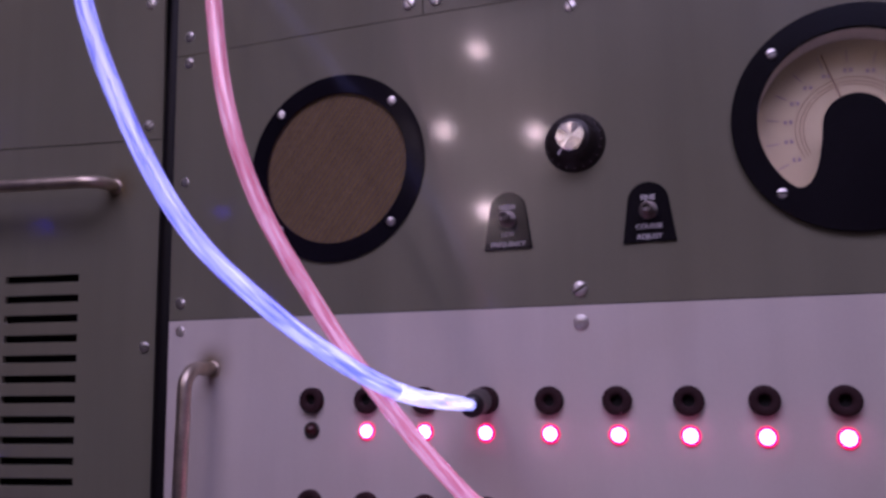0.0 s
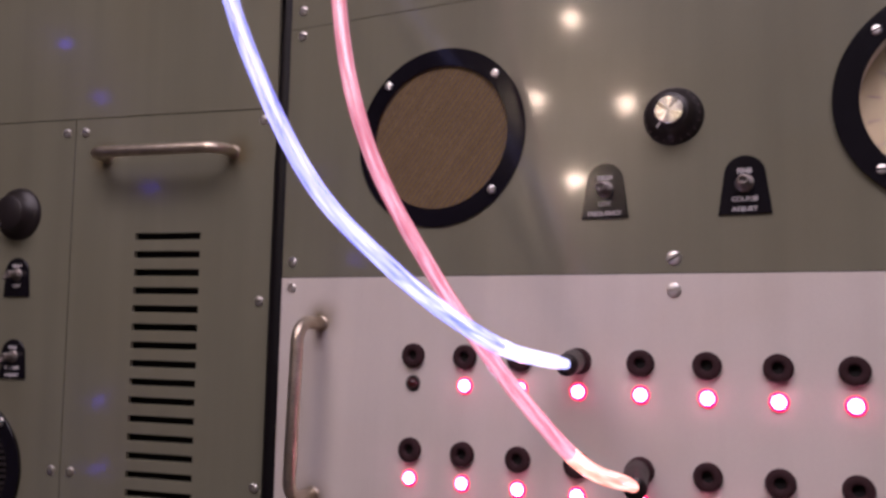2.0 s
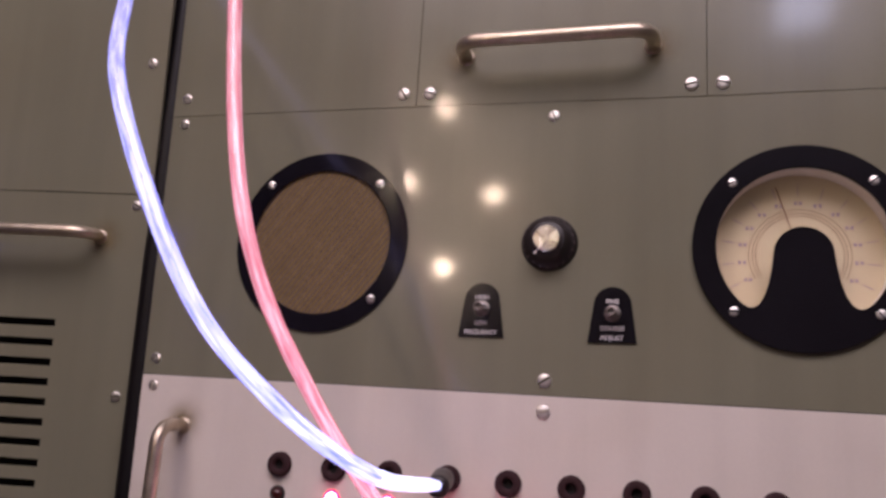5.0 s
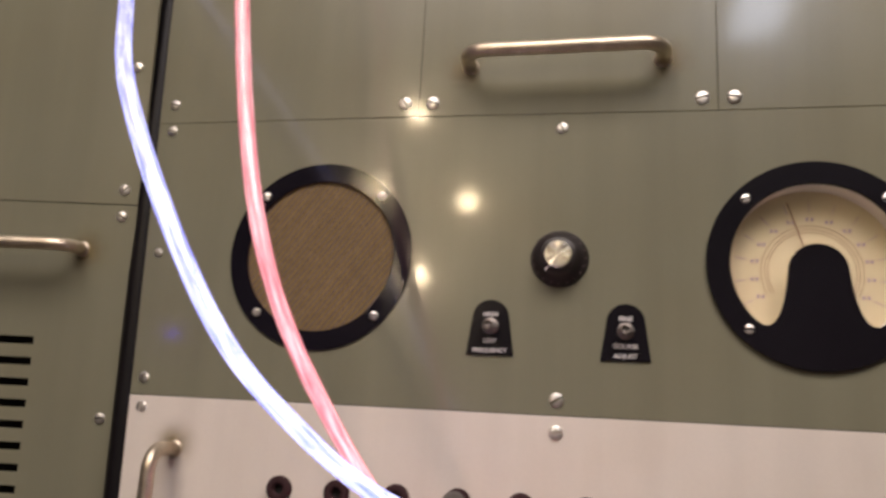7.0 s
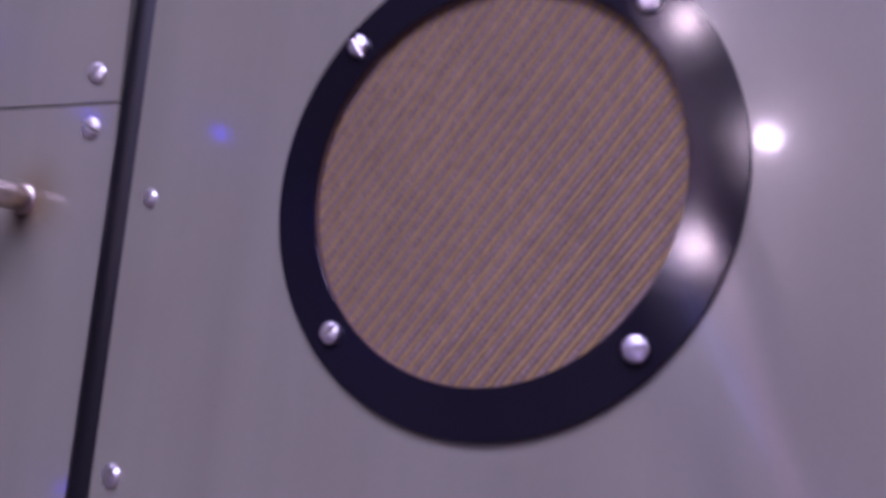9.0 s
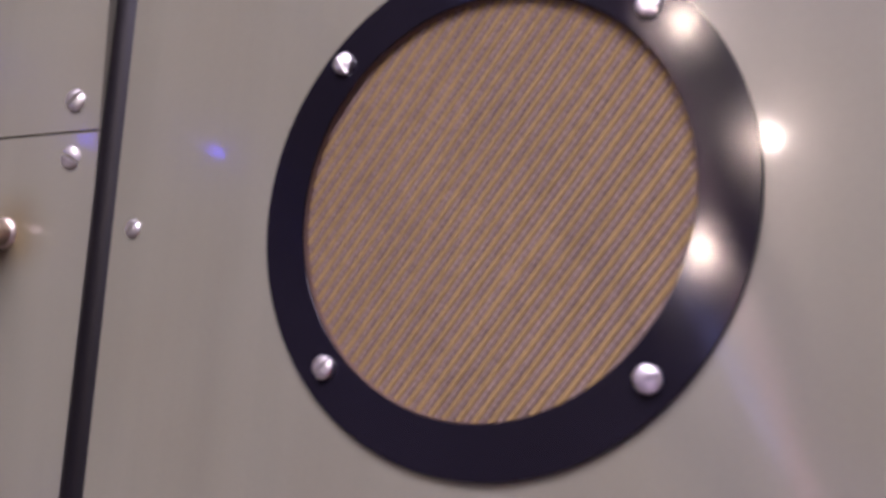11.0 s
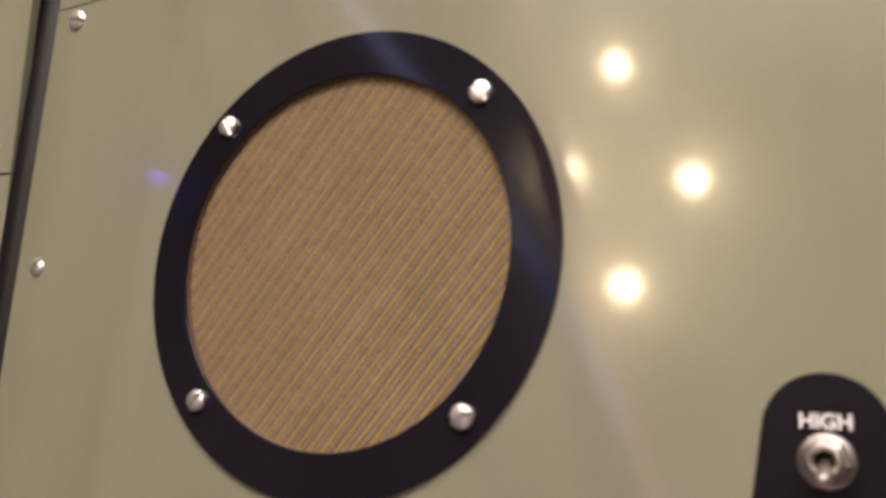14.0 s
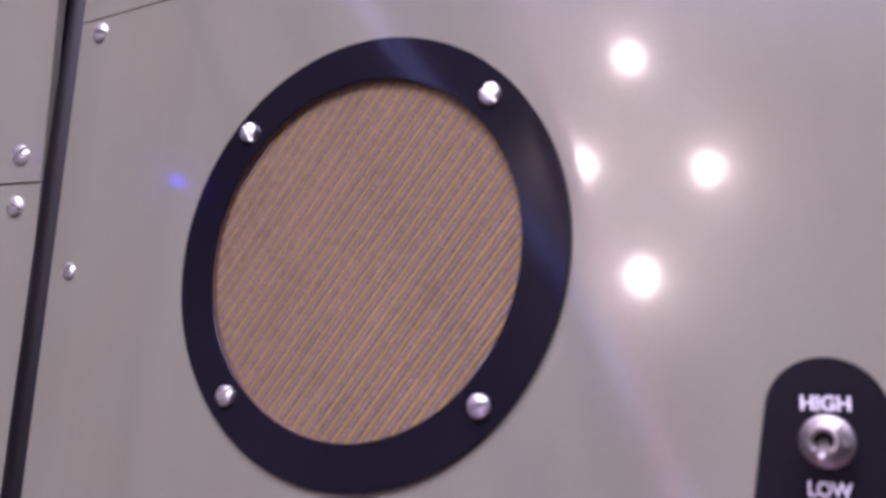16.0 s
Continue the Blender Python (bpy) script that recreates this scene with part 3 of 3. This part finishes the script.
upper_c = thing("upper_blank_panel", "plain olive-grey blank panel", "panel", RIGHT)
part("front_plate", plate([(0.081, 1.5033), (X1, 1.5033), (X1, TOP), (0.081, TOP)]), OLIVE, upper_c)
for x, z in ((0.089, 1.5105), (0.232, 1.512), (0.089, TOP - 0.009), (0.232, TOP - 0.009)):
    screw(upper_c, x, z, x < 0.1)
crown = thing("top_blank_panel", "olive-grey blank panel at the top of the rack", "panel", RIGHT)
part("front_plate", plate([(left_edge(TOP), TOP + 0.0005), (X1, TOP + 0.0005), (X1, 1.9), (left_edge(1.9), 1.9)]), OLIVE, crown)

gasket = thing("gap_seal", "black rubber seal in the gap between the racks", "seal")
part("strip", tube([Vector((-0.2385 - 0.028 * (z - 1.343) - 0.005, 0.0071, z)) for z in (0.75, 1.0, 1.2, 1.4, 1.6, 1.9)], 0.0066, 20), RUBBER, gasket, "", None, True)

# ---- the left rack, turned towards the other and leaning ----
LEFT = Matrix.Translation((-0.3012, -0.0059, 1.3709)) @ Euler((radians(3.74), radians(-0.2), radians(10.18))).to_matrix().to_4x4() @ Matrix.Translation((0, 0.002, 0))
LE = 0.0528
left_rack = thing("equipment_rack", "grey steel equipment rack, turned slightly towards its neighbour", "rack", LEFT)
part("rack_body", box(-0.58, LE - 0.004, 0.012, 0.42, -1.36, 0.5), FRAME, left_rack)
for u in (-0.56, -0.1, 0.042):
    part("rack_rail", box(u - 0.008, u + 0.008, 0.003, 0.0125, -1.34, 0.49), FRAME, left_rack)

vents = thing("vent_panel", "olive-grey panel with a column of ventilation slots and a handle", "panel", LEFT)
slots = [rect(-0.0491, 0.0, -0.012 * k - 0.0022, -0.012 * k + 0.0022) for k in range(19)]
part("front_plate", plate(rect(-0.0998, LE, -0.3, 0.0818), slots, 0.0, 0.003), OLIVE, vents)
# near-black sheet added behind the slots to paint their inner shade
part("slot_shade", box(-0.07, 0.02, 0.009, 0.0115, -0.26, 0.02), INSIDE_SHADE, vents)
handle(vents, pose(-0.0255, 0, 0.0545), 0.096, 0.0185, 0.0037)
for u, v in ((-0.0918, 0.0726), (0.0441, 0.0749), (0.0441, -0.0422), (0.0441, -0.1587), (-0.0918, -0.1572), (0.0441, -0.29), (-0.0918, -0.29)):
    screw(vents, u, v, False, 0.0)

controls = thing("control_panel", "olive-grey control panel with a black knob, switches and a round louvre", "control panel", LEFT)
part("front_plate", plate(rect(-0.57, -0.1006, -0.3, 0.0818), [circle(-0.182, -0.16, 0.0416, 48)], 0.0, 0.003), OLIVE, controls)
knob(controls, -0.144, 0.0168, 0.0, 0.0185, 0.0, False)
switch(controls, -0.1425, -0.0408, (("HIGH", 0.0202, 0.0033, 0.0076), ("LOW", 0.0064, 0.0033, 0.0066)), 0.0, 0.0108, 0.027)
switch(controls, -0.1425, -0.0972, (("FINE", 0.0202, 0.0033, 0.0066), ("COURSE", 0.0064, 0.0031, 0.0122), ("ADJUST", 0.0015, 0.0031, 0.012)), 0.0, 0.0108, 0.027)
louvre = part("round_louvre", ring_bezel([circle(0, 0, 0.0405, 72)], 0.0505, -0.0025, 0.0), BLACK, controls, "round black louvre with slats", pose(-0.182, 0, -0.16))
for k in range(-9, 10):
    h = math.sqrt(0.041 ** 2 - (0.0042 * k) ** 2)
    part("slat", box(-h, h, -0.0014, 0.0012, -0.0013, 0.0013, 0.0003), BAKELITE, louvre, "", pose(0, 0, 0.0042 * k, -25, 0, 0))
# near-black disc puts the shade behind the slats into colour
part("shade_backing", lathe([(0, 0.0035), (0.042, 0.0035), (0.042, 0.0045)], 48), INSIDE_SHADE, louvre)
for sx in (-1, 1):
    for sz in (-1, 1):
        screw(louvre, sx * 0.0335, sz * 0.0335, y=-0.0025)
for u, v in ((-0.107, 0.0726), (-0.107, -0.1572)):
    screw(controls, u, v, False, 0.0)

upper_left = thing("upper_left_panel", "plain olive-grey panel above the ventilation slots", "panel", LEFT)
part("front_plate", plate(rect(-0.57, LE, 0.0823, 0.36), (), 0.0, 0.003), OLIVE, upper_left)
for u, v in ((0.0441, 0.091), (0.0441, 0.1678), (0.0441, 0.35), (-0.107, 0.35)):
    screw(upper_left, u, v, False, 0.0)
top_left = thing("top_blank_panel", "olive-grey blank panel at the top of the rack", "panel", LEFT)
part("front_plate", plate(rect(-0.57, LE, 0.3605, 0.5), (), 0.0, 0.003), OLIVE, top_left)
low_left = thing("lower_blank_panel", "olive-grey blank panel below the ventilation slots", "panel", LEFT)
part("front_plate", plate(rect(-0.57, LE, -0.62, -0.3005), (), 0.0, 0.003), OLIVE, low_left)

# ---- glowing patch cables ----


def patch_cable(name, points, thick, mat, sleeve_mat, tip_mat, jack_at, label):
    c = thing(name, label, "cable", None, "patch cables")
    path = smooth_path(points, 18)
    sleeve = part("sleeve", tube(path[:-16], thick, 20, True, 0.05), sleeve_mat, c, "clear plastic sleeve", None, True)
    sleeve.visible_shadow = False
    part("light_core", tube(path[:-16], thick * 0.72, 16, True, 0.08), mat, sleeve, "glowing core", None, True)
    part("bright_end", tube(path[-18:], lambda s: thick * 1.03 * (1 - 0.25 * max(0, s - 0.8) / 0.2), 20), tip_mat, c, "", None, True)
    end, sock = path[-1], Vector(jack_at)
    body = [end.lerp(sock, k) for k in (-0.12, 0.0, 0.3, 0.6, 1.0)]
    part("plug", tube(body, lambda s: 0.0052 + 0.0008 * s, 20), BAKELITE, c, "black plug", None, True)
    return c


patch_cable("patch_cable", [(-0.306, -0.0262, 1.69), (-0.287, -0.036, 1.6541), (-0.2562, -0.0544, 1.6196), (-0.1865, -0.1262, 1.5203), (-0.1407, -0.1771, 1.4422), (-0.0997, -0.1787, 1.3655), (-0.0706, -0.1602, 1.3279),
                            (-0.0499, -0.1085, 1.3024), (-0.0442, -0.0304, 1.2955)], 0.0032, TUBE_WHITE, SLEEVE_WHITE, TIP_WHITE, (-0.0487, -0.006, 1.2975), "patch cable glowing bluish white, plugged into the jack panel")
patch_cable("patch_cable", [(-0.186, 0.004, 1.8), (-0.178, -0.062, 1.765), (-0.161, -0.106, 1.69), (-0.1432, -0.1125, 1.623), (-0.1365, -0.1155, 1.5321), (-0.1042, -0.1382, 1.4045),
                            (-0.0749, -0.1165, 1.3308), (-0.0275, -0.0864, 1.2618), (-0.0123, -0.0281, 1.2413)], 0.0033, TUBE_PINK, SLEEVE_PINK, TIP_RED, (-0.0166, -0.006, 1.2455), "patch cable glowing pink, plugged into the jack panel")

# ---- ceiling lights out of view: an added fill, and the batten the enamel mirrors ----
# tray made up to house the added fill light
fill_tray = thing("unseen_ceiling_light", "white steel ceiling tray added round an unseen fill light", "lamp")
part("housing", box(-0.68, 0.98, -1.435, -0.525, 2.545, 2.6, 0.004), CEILPAINT, fill_tray)
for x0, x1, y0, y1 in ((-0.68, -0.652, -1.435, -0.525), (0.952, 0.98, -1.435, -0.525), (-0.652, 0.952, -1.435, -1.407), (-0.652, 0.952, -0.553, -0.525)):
    part("rim", box(x0, x1, y0, y1, 2.515, 2.5445), CEILPAINT, fill_tray)
batten = thing("unseen_ceiling_light", "narrow cool-white batten light under the ceiling", "lamp")
part("housing", box(0.33, 0.5, -2.0, -1.46, 2.565, 2.6, 0.004), CEILPAINT, batten)
part("diffuser", box(0.345, 0.485, -1.985, -1.475, 2.54, 2.5648, 0.006), COOL_TUBE, batten, "glowing cool-white diffuser")

# ---- the hanging lamp whose bulbs the enamel mirrors ----
lamp = thing("pendant_lamp", "hanging lamp with four bare warm bulbs", "lamp")
hub = Vector((-0.26, -0.72, 1.98))
part("rod", tube([hub, Vector((-0.26, -0.72, 2.6))], 0.006, 12), BAKELITE, lamp)
for p in ((-0.253, -0.638, 1.775), (-0.313, -0.668, 1.674), (-0.174, -0.635, 1.643), (-0.215, -0.544, 1.522)):
    at = Vector(p)
    bulb_bm = bmesh.new()
    bmesh.ops.create_uvsphere(bulb_bm, u_segments=24, v_segments=14, radius=0.007)
    part("bulb", bulb_bm, BULB, lamp, "bare warm bulb", Matrix.Translation(at), True)
    back = at + Vector((0, -0.03, 0.02))
    part("socket", tube([at + Vector((0, -0.012, 0.008)), back], 0.011, 16), BAKELITE, lamp)
    part("arm", tube([back, hub], 0.004, 10), BAKELITE, lamp)

# ---- strings of small blue lamps hanging in the room, mirrored in the enamel ----


def lamp_string(x, y, heights, size=0.006):
    t = thing("lamp_string", "hanging string of small blue lamps", "lamp", None, "blue lamp strings")
    part("cord", tube([Vector((x, y, 2.6)), Vector((x, y, 1.8)), Vector((x, y, min(heights)))], 0.0015, 8), RUBBER, t)
    for z in heights:
        ball = bmesh.new()
        bmesh.ops.create_uvsphere(ball, u_segments=16, v_segments=10, radius=size)
        part("blue_lamp", ball, BLUE_LAMP, t, "small glowing blue lamp", Matrix.Translation((x, y, z)), True)
    return t


lamp_string(-0.76, -0.92, (1.486,))
lamp_string(-0.838, -0.885, (1.645, 1.105, 0.985))
lamp_string(-0.61, -0.376, (1.602,), 0.0036)
